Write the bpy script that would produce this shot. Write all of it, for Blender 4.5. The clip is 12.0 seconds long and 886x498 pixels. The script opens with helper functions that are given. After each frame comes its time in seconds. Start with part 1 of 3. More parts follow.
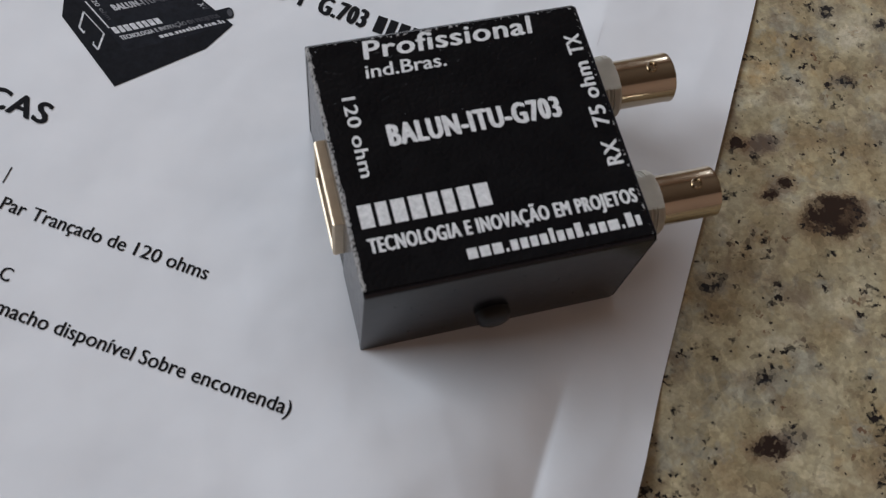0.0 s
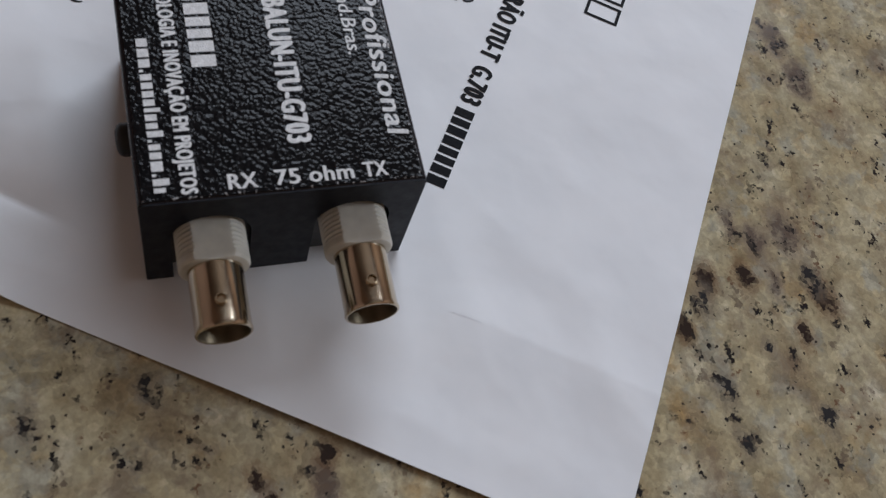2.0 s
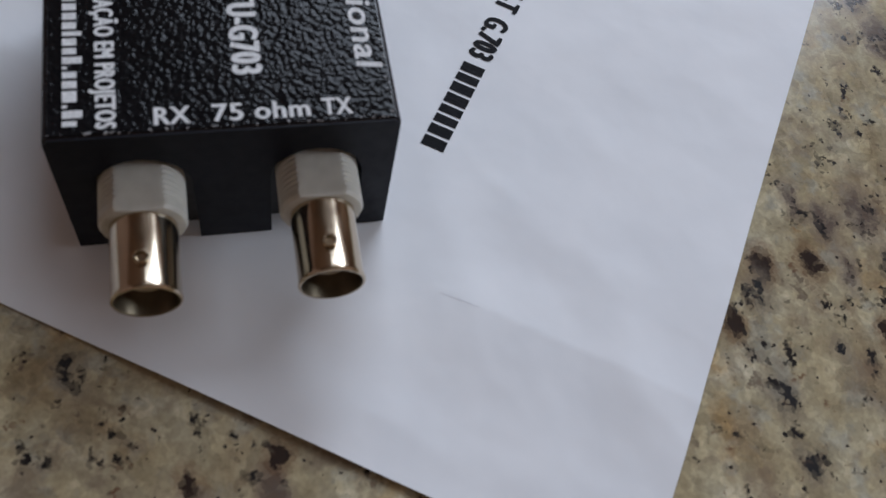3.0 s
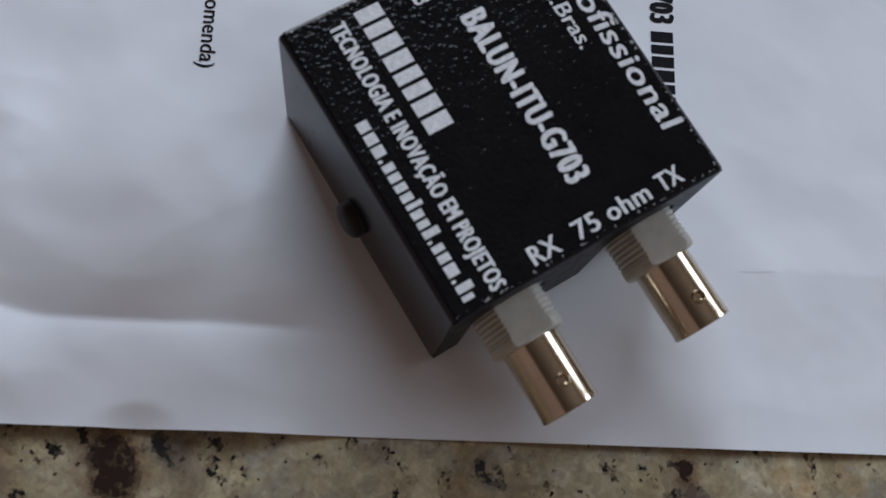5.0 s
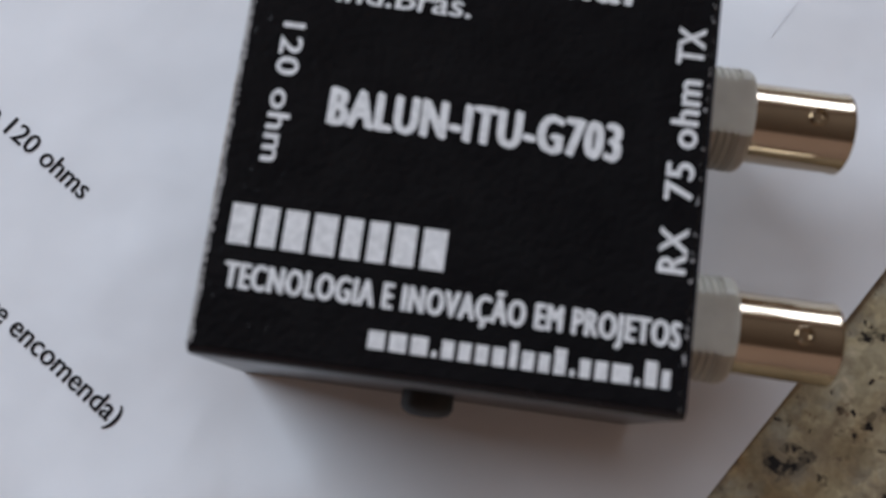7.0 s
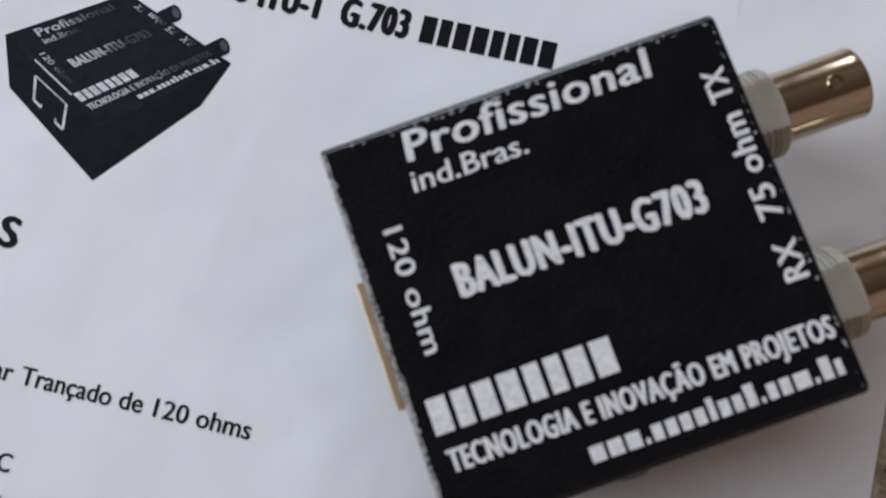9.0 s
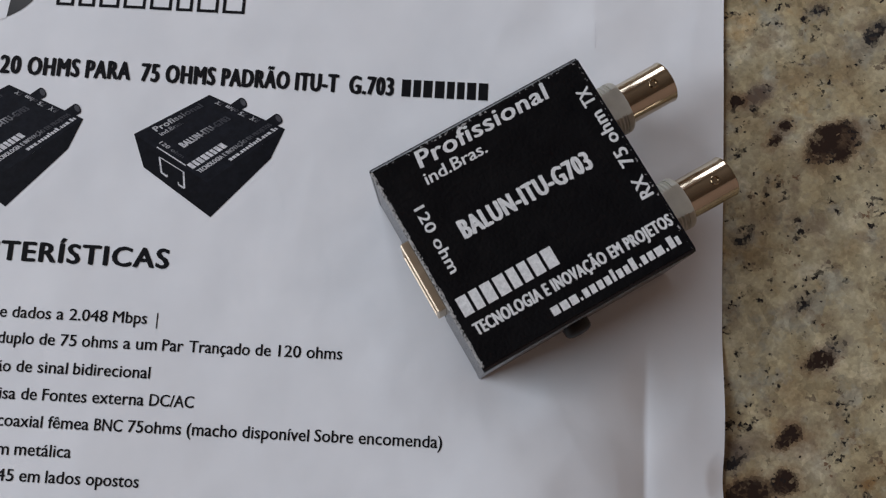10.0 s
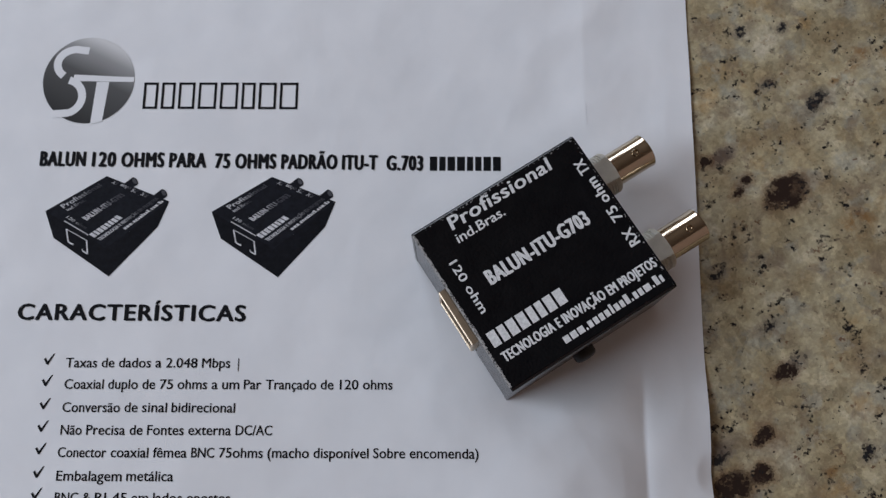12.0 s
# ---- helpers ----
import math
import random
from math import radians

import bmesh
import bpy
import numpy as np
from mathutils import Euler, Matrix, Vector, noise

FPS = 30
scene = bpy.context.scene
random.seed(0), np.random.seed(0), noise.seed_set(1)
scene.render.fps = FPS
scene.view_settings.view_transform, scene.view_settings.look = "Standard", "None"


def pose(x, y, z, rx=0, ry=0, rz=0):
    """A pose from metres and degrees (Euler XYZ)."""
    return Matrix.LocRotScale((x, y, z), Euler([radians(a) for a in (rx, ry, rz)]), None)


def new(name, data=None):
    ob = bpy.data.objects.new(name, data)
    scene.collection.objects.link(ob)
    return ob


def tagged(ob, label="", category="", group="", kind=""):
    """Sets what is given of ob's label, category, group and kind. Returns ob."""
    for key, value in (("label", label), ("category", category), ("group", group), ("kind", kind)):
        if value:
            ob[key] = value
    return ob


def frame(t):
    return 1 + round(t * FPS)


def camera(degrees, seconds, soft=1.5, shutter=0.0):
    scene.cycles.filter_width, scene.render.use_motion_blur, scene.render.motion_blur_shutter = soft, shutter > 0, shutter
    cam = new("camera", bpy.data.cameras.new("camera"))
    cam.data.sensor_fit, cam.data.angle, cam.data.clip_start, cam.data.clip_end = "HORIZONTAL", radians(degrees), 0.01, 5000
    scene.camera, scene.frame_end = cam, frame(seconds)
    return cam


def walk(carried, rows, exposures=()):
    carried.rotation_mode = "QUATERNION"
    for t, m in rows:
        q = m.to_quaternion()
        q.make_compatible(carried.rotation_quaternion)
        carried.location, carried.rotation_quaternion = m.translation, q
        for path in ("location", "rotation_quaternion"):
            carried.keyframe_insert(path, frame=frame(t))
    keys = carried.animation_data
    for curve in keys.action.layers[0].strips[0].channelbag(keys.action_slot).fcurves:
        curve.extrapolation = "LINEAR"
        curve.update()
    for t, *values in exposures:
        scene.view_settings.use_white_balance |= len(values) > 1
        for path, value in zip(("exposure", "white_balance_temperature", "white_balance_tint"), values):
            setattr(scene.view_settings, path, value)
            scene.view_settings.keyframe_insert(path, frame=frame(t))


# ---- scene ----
cam = camera(49.7, 12.0, soft=1.25)
cam.data.dof.use_dof, cam.data.dof.focus_distance, cam.data.dof.aperture_fstop = True, 0.215, 38.0
# seconds, eye in metres, turn in degrees
PATH = [
    (0, -0.0137, -0.0466, 0.1663, 22.29, -5.70, -14.32),
    (0.3, 0.0113, -0.0657, 0.1786, 22.37, -5.16, 5.27),
    (0.5, 0.0299, -0.0686, 0.1830, 21.98, -4.99, 17.28),
    (0.8, 0.0496, -0.0598, 0.1843, 20.58, -5.07, 33.48),
    (1, 0.0595, -0.0544, 0.1851, 20.81, -7.27, 43.63),
    (1.3, 0.0859, -0.0422, 0.1826, 23.41, -9.69, 56.95),
    (1.5, 0.1077, -0.0261, 0.1795, 24.64, -9.83, 64.71),
    (1.8, 0.1187, -0.0063, 0.1713, 24.95, -11.24, 73.02),
    (2, 0.1204, 0.0010, 0.1635, 26.06, -12.51, 76.77),
    (2.3, 0.1234, 0.0147, 0.1505, 27.92, -11.28, 79.90),
    (2.5, 0.1275, 0.0209, 0.1416, 29.61, -9.68, 80.04),
    (2.7, 0.1254, 0.0233, 0.1342, 29.15, -9.11, 79.89),
    (4.3, 0.0987, -0.0065, 0.1370, 22.42, -7.58, 73.98),
    (4.5, 0.0867, -0.0153, 0.1455, 19.86, -7.72, 70.35),
    (4.8, 0.0691, -0.0226, 0.1529, 16.31, -7.03, 63.83),
    (5, 0.0615, -0.0264, 0.1531, 15.70, -6.42, 58.75),
    (5.3, 0.0497, -0.0302, 0.1513, 14.92, -5.82, 50.28),
    (5.5, 0.0409, -0.0311, 0.1475, 14.22, -5.79, 44.23),
    (5.8, 0.0296, -0.0284, 0.1387, 12.85, -5.44, 35.62),
    (6, 0.0264, -0.0261, 0.1317, 13.14, -4.66, 29.93),
    (6.3, 0.0250, -0.0159, 0.1261, 12.05, -1.88, 22.11),
    (6.5, 0.0247, -0.0093, 0.1237, 11.09, -0.77, 17.71),
    (6.7, 0.0249, -0.0066, 0.1213, 11.14, -0.53, 13.19),
    (8.3, 0.0243, -0.0011, 0.1203, 9.76, -0.50, -6.62),
    (8.5, 0.0195, 0.0023, 0.1240, 8.83, 0.30, -9.72),
    (9, 0.0081, 0.0126, 0.1355, 9.10, 2.38, -19.35),
    (9.3, 0.0034, 0.0108, 0.1528, 8.52, 1.55, -23.86),
    (9.5, -0.0015, 0.0078, 0.1715, 7.69, 0.54, -26.24),
    (9.8, -0.0075, 0.0000, 0.2000, 8.64, 0.01, -28.62),
    (10, -0.0111, -0.0049, 0.2141, 10.29, 0.21, -29.61),
    (10.5, -0.0135, -0.0061, 0.2344, 12.25, 1.10, -30.27),
    (11, -0.0185, -0.0100, 0.2472, 13.05, 0.81, -31.05),
    (11.5, -0.0204, -0.0108, 0.2562, 13.14, 0.70, -31.75),
    (12, -0.0218, -0.0090, 0.2602, 13.17, 0.74, -32.25),
]
EXPOSURES = [  # seconds, stops, kelvin, tint
    (0.0, 0.13, 6600, 9), (1.0, 0.07, 6500, 9), (2.0, 0.07, 6450, 10), (2.7, 0.07, 6250, 10), (4.3, 0.02, 6100, 10), (5.0, -0.02, 6050, 9), (6.0, -0.06, 6230, 10),
    (6.7, 0.12, 6250, 10), (8.3, 0.70, 6600, 8), (8.6, 0.66, 6550, 8), (9.0, 0.36, 6450, 10), (9.5, 0.25, 6600, 10), (10.0, 0.04, 6550, 10), (11.5, 0.0, 6500, 10), (12.0, 0.0, 6350, 10)]
walk(cam, [(row[0], pose(*row[1:])) for row in PATH], EXPOSURES)

# ---- light ----
WINDOW = (-1.30, 0.15, 1.55, 0.75, 1.80)      # west wall: x, y from, y to, z from, z to
WINDOW_N = (2.0, -0.15, 0.75, 0.60, 1.40)      # north wall: y, x from, x to, z from, z to
world = bpy.data.worlds.new("sky")
scene.world = world
world.use_nodes = True
wn = world.node_tree
sky = wn.nodes.new("ShaderNodeTexSky")
sky.sky_type = "NISHITA"
sky.sun_disc = False
sky.sun_elevation, sky.sun_rotation = radians(50), radians(120)
wn.links.new(sky.outputs["Color"], wn.nodes["Background"].inputs["Color"])
wn.nodes["Background"].inputs["Strength"].default_value = 0.08


def window_light(width, height, watts, m):
    data = bpy.data.lights.new("window_light", "AREA")
    data.shape, data.size, data.size_y, data.energy, data.color = "RECTANGLE", width, height, watts, (0.85, 0.93, 1.05)
    new("window_light", data).matrix_world = m


window_light(WINDOW[2] - WINDOW[1], WINDOW[4] - WINDOW[3], 32.0, pose(WINDOW[0] - 0.05, (WINDOW[1] + WINDOW[2]) / 2, (WINDOW[3] + WINDOW[4]) / 2, 90, 0, -90))
window_light(WINDOW_N[2] - WINDOW_N[1], WINDOW_N[4] - WINDOW_N[3], 19.5, pose((WINDOW_N[1] + WINDOW_N[2]) / 2, WINDOW_N[0] + 0.05, (WINDOW_N[3] + WINDOW_N[4]) / 2, 90, 0, 180))


# ---- materials ----
MM = 0.001


def shader(name):
    m = bpy.data.materials.new(name)
    m.use_nodes = True
    return m, m.node_tree, m.node_tree.nodes["Principled BSDF"]


def node(tree, kind, operation="", data_type="", blend_type="", vector_type="", interpolation_type=""):
    n = tree.nodes.new(kind)
    if operation:
        n.operation = operation
    if data_type:
        n.data_type = data_type
    if blend_type:
        n.blend_type = blend_type
    if vector_type:
        n.vector_type = vector_type
    if interpolation_type:
        n.interpolation_type = interpolation_type
    return n


def noise_at(tree, coord, scale, detail=4.0, rough=0.5):
    n = tree.nodes.new("ShaderNodeTexNoise")
    n.inputs["Scale"].default_value = scale
    n.inputs["Detail"].default_value = detail
    n.inputs["Roughness"].default_value = rough
    tree.links.new(coord, n.inputs["Vector"])
    return n.outputs["Fac"]


def ramp(tree, fac, *stops):
    n = tree.nodes.new("ShaderNodeValToRGB")
    els = n.color_ramp.elements
    while len(els) < len(stops):
        els.new(0.5)
    for e, (at, c) in zip(els, stops):
        e.position = at
        e.color = (*c, 1) if not isinstance(c, (int, float)) else (c, c, c, 1)
    tree.links.new(fac, n.inputs["Fac"])
    return n.outputs["Color"]


def mixed(tree, fac, a, b):
    n = tree.nodes.new("ShaderNodeMix")
    n.data_type = "RGBA"
    for socket, v in ((n.inputs["Factor"], fac), (n.inputs["A"], a), (n.inputs["B"], b)):
        if isinstance(v, tuple):
            socket.default_value = (*v, 1)
        elif isinstance(v, (int, float)):
            socket.default_value = v
        else:
            tree.links.new(v, socket)
    return n.outputs["Result"]


def maths(tree, op, a, b=0.0, clamp=False):
    n = tree.nodes.new("ShaderNodeMath")
    n.operation, n.use_clamp = op, clamp
    for socket, v in zip(n.inputs, (a, b)):
        if isinstance(v, (int, float)):
            socket.default_value = v
        else:
            tree.links.new(v, socket)
    return n.outputs[0]


def bumped(tree, bsdf, height, strength, distance, normal="Normal"):
    n = tree.nodes.new("ShaderNodeBump")
    n.inputs["Strength"].default_value = strength
    n.inputs["Distance"].default_value = distance
    tree.links.new(height, n.inputs["Height"])
    tree.links.new(n.outputs["Normal"], bsdf.inputs[normal])


def object_coord(tree):
    return tree.nodes.new("ShaderNodeTexCoord").outputs["Object"]


def set_in(bsdf, **values):
    names = {"color": "Base Color", "rough": "Roughness", "metal": "Metallic", "spec": "Specular IOR Level",
             "coat": "Coat Weight", "coat_rough": "Coat Roughness", "sss": "Subsurface Weight"}
    for key, value in values.items():
        bsdf.inputs[names[key]].default_value = (*value, 1) if isinstance(value, tuple) else value


# large mineral patches of the slab: x, y, radius in mm
BROWN = [(98.0, 5.8, 5.0), (90.7, 14.4, 1.4), (86.5, 13.8, 1.4), (67.7, -34.1, 2.4), (52.8, -44.5, 2.2), (46.5, -52.7, 3.0), (38.5, -51.0, 4.0),
         (62.7, 108.5, 2.4), (63.6, 117.8, 2.2), (70.7, 134.4, 2.6), (72.1, 100.3, 2.2), (77.6, 126.2, 1.6), (84.2, 25.9, 1.8)]
BLACK = [(122.5, 23.6, 3.2), (117.6, 53.3, 1.7), (127.8, 47.5, 1.5), (112.7, 35.6, 1.7), (68.5, -1.9, 2.2), (73.6, -33.4, 1.8), (72.5, -62.9, 1.6), (65.8, 133.5, 2.4),
         (85.2, 104.5, 2.8), (67.3, 106.6, 2.0), (79.6, 117.7, 1.6), (95.5, 124.6, 2.2), (96.8, 104.5, 2.0), (70.6, -21.6, 2.0), (39.4, -42.9, 2.4)]
GREY = [(89.0, 24.6, 2.6), (4.3, 149.0, 3.4), (16.5, 151.4, 3.6), (54.4, 130.5, 3.4), (55.6, 124.1, 2.8), (50.0, 118.2, 2.2), (64.9, 123.5, 2.0), (40.0, -41.5, 3.0)]
OCHRE = [(110.4, -11.5, 4.6), (130.7, 25.7, 1.4), (121.4, 46.6, 1.7), (62.6, -61.0, 2.0), (138.5, 28.2, 4.0), (83.6, 117.5, 1.4), (57.0, 117.4, 1.4)]


def granite():
    m, t, b = shader("granite")
    co = object_coord(t)
    # wander the coordinate, coarsely and finely, so that grains and patches get ragged edges
    def wander(base, scale, amount, detail):
        warp = t.nodes.new("ShaderNodeTexNoise")
        warp.inputs["Scale"].default_value, warp.inputs["Detail"].default_value = scale, detail
        t.links.new(base, warp.inputs["Vector"])
        mad = node(t, "ShaderNodeVectorMath", operation="MULTIPLY_ADD")
        mad.inputs[1].default_value = (amount, amount, 0)
        off = node(t, "ShaderNodeVectorMath", operation="SUBTRACT")
        off.inputs[1].default_value = (0.5, 0.5, 0.5)
        t.links.new(warp.outputs["Color"], off.inputs[0])
        t.links.new(off.outputs[0], mad.inputs[0])
        t.links.new(base, mad.inputs[2])
        return mad.outputs[0]

    fine = wander(co, 500, 0.0024, 4)
    soft = wander(wander(co, 150, 0.0075, 2), 620, 0.0026, 4)
    wco = wander(wander(co, 130, 0.0050, 3), 600, 0.0022, 4)

    def grains(scale, coord):
        v = t.nodes.new("ShaderNodeTexVoronoi")
        v.inputs["Scale"].default_value = scale
        t.links.new(coord, v.inputs["Vector"])
        rgb = t.nodes.new("ShaderNodeSeparateColor")
        t.links.new(v.outputs["Color"], rgb.inputs[0])
        return rgb.outputs

    def cells(scale, coord):
        """The centre of the crystal in which a point lies: what hangs on it gets crisp, angular edges."""
        v = t.nodes.new("ShaderNodeTexVoronoi")
        v.inputs["Scale"].default_value = scale
        t.links.new(coord, v.inputs["Vector"])
        return v.outputs["Position"]

    def drawn_out(coord, amount):
        """The slab's grain runs along x: grains and patches are longer that way."""
        m = node(t, "ShaderNodeMapping", vector_type="POINT")
        m.inputs["Scale"].default_value = (amount, 1.0, 1.0)
        t.links.new(coord, m.inputs["Vector"])
        return m.outputs[0]

    small, tiny = cells(1600, wander(co, 900, 0.0014, 4)), cells(2300, co)
    # cream ground with soft buff, ochre, grey and brown clouds
    def moved(dx, dy, base=co):
        add = node(t, "ShaderNodeVectorMath", operation="ADD")
        add.inputs[1].default_value = (dx, dy, 0)
        t.links.new(base, add.inputs[0])
        return add.outputs[0]

    def times(c, shade):
        mul = node(t, "ShaderNodeMix", data_type="RGBA", blend_type="MULTIPLY")
        mul.inputs["Factor"].default_value = 1.0
        t.links.new(c, mul.inputs["A"])
        t.links.new(shade, mul.inputs["B"])
        return mul.outputs["Result"]

    c = ramp(t, noise_at(t, co, 70, 6, 0.6), (0.32, (0.31, 0.235, 0.13)), (0.46, (0.41, 0.34, 0.205)),
             (0.58, (0.485, 0.42, 0.275)), (0.70, (0.585, 0.525, 0.385)))
    # clear grey quartz, buff and ochre clouds
    c = mixed(t, ramp(t, noise_at(t, moved(0.3, 0.1, fine), 110, 5, 0.62), (0.53, 0.0), (0.62, 0.60)), c, (0.33, 0.325, 0.27))
    c = mixed(t, ramp(t, noise_at(t, moved(0.7, 0.4, fine), 55, 6, 0.64), (0.52, 0.0), (0.68, 0.72)), c, (0.23, 0.155, 0.085))
    c = mixed(t, ramp(t, noise_at(t, moved(0.2, 0.9, fine), 62, 5, 0.6), (0.58, 0.0), (0.70, 0.65)), c, (0.38, 0.235, 0.09))
    # crystals, each its own shade, under a fine sugary grain
    c = times(c, ramp(t, grains(300, wco)[0], (0.0, 0.80), (1.0, 1.12)))
    c = times(c, ramp(t, grains(800, fine)[1], (0.0, 0.86), (1.0, 1.12)))
    c = times(c, ramp(t, noise_at(t, co, 1100, 4, 0.6), (0.30, 0.86), (0.70, 1.13)))
    # soft grey-brown drifts, darker crystals in them, and rusty grains
    c = mixed(t, ramp(t, noise_at(t, moved(0.5, 0.2, wco), 100, 6, 0.66), (0.54, 0.0), (0.66, 0.62)), c, (0.20, 0.145, 0.10))
    smudge = ramp(t, noise_at(t, moved(0.5, 0.2, small), 135, 6, 0.66), (0.625, 0.0), (0.66, 0.75))
    c = mixed(t, smudge, c, (0.12, 0.085, 0.062))
    near = ramp(t, noise_at(t, moved(0.15, 0.6), 105, 4, 0.6), (0.56, 0.0), (0.62, 1.0))
    rust = ramp(t, noise_at(t, moved(0.9, 0.3, small), 380, 4, 0.6), (0.60, 0.0), (0.62, 0.8))
    c = mixed(t, maths(t, "MULTIPLY", near, rust), c, (0.14, 0.065, 0.035))
    # the large patches, each with a halo where its mineral bleeds into the ground
    broken = ramp(t, noise_at(t, soft, 420, 5, 0.66), (0.34, 0.55), (0.42, 1.0))
    cloudy = ramp(t, noise_at(t, soft, 260, 5, 0.66), (0.42, 0.0), (0.60, 0.8))
    ragged = ramp(t, noise_at(t, small, 360, 5, 0.66), (0.37, 0.30), (0.45, 1.0))
    flaky = ramp(t, noise_at(t, drawn_out(small, 0.6), 420, 5, 0.66), (0.43, 0.0), (0.50, 1.0))
    patchy = ramp(t, noise_at(t, wco, 300, 5, 0.66), (0.40, 0.2), (0.52, 0.9))
    soft = drawn_out(wander(small, 150, 0.0060, 2), 0.62)
    where = ramp(t, noise_at(t, moved(0.4, 0.8), 120, 4, 0.6), (0.54, 0.0), (0.58, 1.0))
    for patches, tone, bleed, mask, outer, inner in (
            (GREY, (0.105, 0.080, 0.068), (0.24, 0.185, 0.14), patchy, 1.3, 0.6), (BROWN, (0.028, 0.017, 0.013), (0.17, 0.085, 0.040), ragged, 1.2, 0.75),
            (OCHRE, (0.26, 0.135, 0.045), None, cloudy, 1.5, 0.3), (BLACK, (0.022, 0.022, 0.024), (0.20, 0.165, 0.125), flaky, 1.25, 0.7)):
        total, halo = 0.0, 0.0
        for x, y, r in patches:
            d = node(t, "ShaderNodeVectorMath", operation="DISTANCE")
            d.inputs[1].default_value = (0.62 * x * MM, y * MM, 0)
            r *= 0.82
            t.links.new(soft, d.inputs[0])
            mr = node(t, "ShaderNodeMapRange", interpolation_type="SMOOTHSTEP")
            mr.inputs["From Min"].default_value, mr.inputs["From Max"].default_value = r * MM * outer, r * MM * inner
            t.links.new(d.outputs["Value"], mr.inputs["Value"])
            total = maths(t, "MAXIMUM", mr.outputs["Result"], total)
            if bleed:
                mr = node(t, "ShaderNodeMapRange", interpolation_type="SMOOTHSTEP")
                mr.inputs["From Min"].default_value, mr.inputs["From Max"].default_value = (r * 1.3 + 1.4) * MM, r * MM * 0.9
                mr.inputs["To Max"].default_value = 0.55
                t.links.new(d.outputs["Value"], mr.inputs["Value"])
                halo = maths(t, "MAXIMUM", mr.outputs["Result"], halo)
        if bleed:
            c = mixed(t, maths(t, "MULTIPLY", halo, broken), c, bleed)
        c = mixed(t, maths(t, "MULTIPLY", total, mask), c, tone)
        if patches is GREY:
            where = maths(t, "MAXIMUM", where, total)
    # black minerals in branching clusters, dots and strokes
    fleck = ramp(t, noise_at(t, drawn_out(small, 0.5), 430, 5, 0.66), (0.540, 0.0), (0.59, 1.0))
    c = mixed(t, maths(t, "MULTIPLY", where, ramp(t, noise_at(t, wco, 300, 4, 0.6), (0.48, 0.0), (0.62, 0.4))), c, (0.17, 0.11, 0.065))
    c = mixed(t, maths(t, "MULTIPLY", where, fleck), c, (0.018, 0.016, 0.016))
    dots = ramp(t, noise_at(t, moved(0.6, 0.1, tiny), 800, 3, 0.6), (0.685, 0.0), (0.695, 0.95))
    c = mixed(t, dots, c, (0.030, 0.022, 0.020))
    stroke = ramp(t, noise_at(t, drawn_out(moved(0.8, 0.7, small), 0.5), 210, 6, 0.7), (0.640, 0.0), (0.68, 1.0))
    c = mixed(t, stroke, c, (0.022, 0.019, 0.019))
    t.links.new(c, b.inputs["Base Color"])
    t.links.new(ramp(t, noise_at(t, co, 300, 3), (0.3, 0.14), (0.7, 0.26)), b.inputs["Roughness"])
    bumped(t, b, noise_at(t, co, 500, 3), 0.05, 0.0003)
    return m


def paper_white():
    m, t, b = shader("paper_white")
    co = object_coord(t)
    t.links.new(ramp(t, noise_at(t, co, 60, 4), (0.3, (0.79, 0.80, 0.82)), (0.7, (0.84, 0.845, 0.86))), b.inputs["Base Color"])
    set_in(b, rough=0.56, spec=0.5)
    both = maths(t, "ADD", maths(t, "MULTIPLY", noise_at(t, co, 90, 2.5, 0.45), 1.0), maths(t, "MULTIPLY", noise_at(t, co, 2600, 2), 0.012))
    bumped(t, b, both, 0.30, 0.0012)
    return m


def plain(name, color, rough, metal=0.0, spec=0.5, vary=0.12, scale=300, bump=0.0):
    m, t, b = shader(name)
    co = object_coord(t)
    n = noise_at(t, co, scale, 5, 0.6)
    lo, hi = tuple(x * (1 - vary) for x in color), tuple(x * (1 + vary) for x in color)
    t.links.new(ramp(t, n, (0.3, lo), (0.7, hi)), b.inputs["Base Color"])
    set_in(b, metal=metal, spec=spec)
    t.links.new(ramp(t, noise_at(t, co, scale * 2.3, 3), (0.3, rough * 0.85), (0.7, min(1, rough * 1.15))), b.inputs["Roughness"])
    if bump:
        bumped(t, b, noise_at(t, co, scale * 3, 3), bump, 0.0002)
    return m


def faded_print():
    """Pale printed lettering that thins out towards the end of each word."""
    m, t, b = shader("faded_print")
    gen = t.nodes.new("ShaderNodeTexCoord")
    xyz = t.nodes.new("ShaderNodeSeparateXYZ")
    t.links.new(gen.outputs["Generated"], xyz.inputs[0])
    worn = maths(t, "ADD", xyz.outputs["X"], maths(t, "MULTIPLY", noise_at(t, object_coord(t), 900, 3), 0.5))
    t.links.new(ramp(t, worn, (0.50, (0.55, 0.55, 0.57)), (0.95, (0.05, 0.05, 0.06))), b.inputs["Base Color"])
    set_in(b, rough=0.6, spec=0.2)
    return m


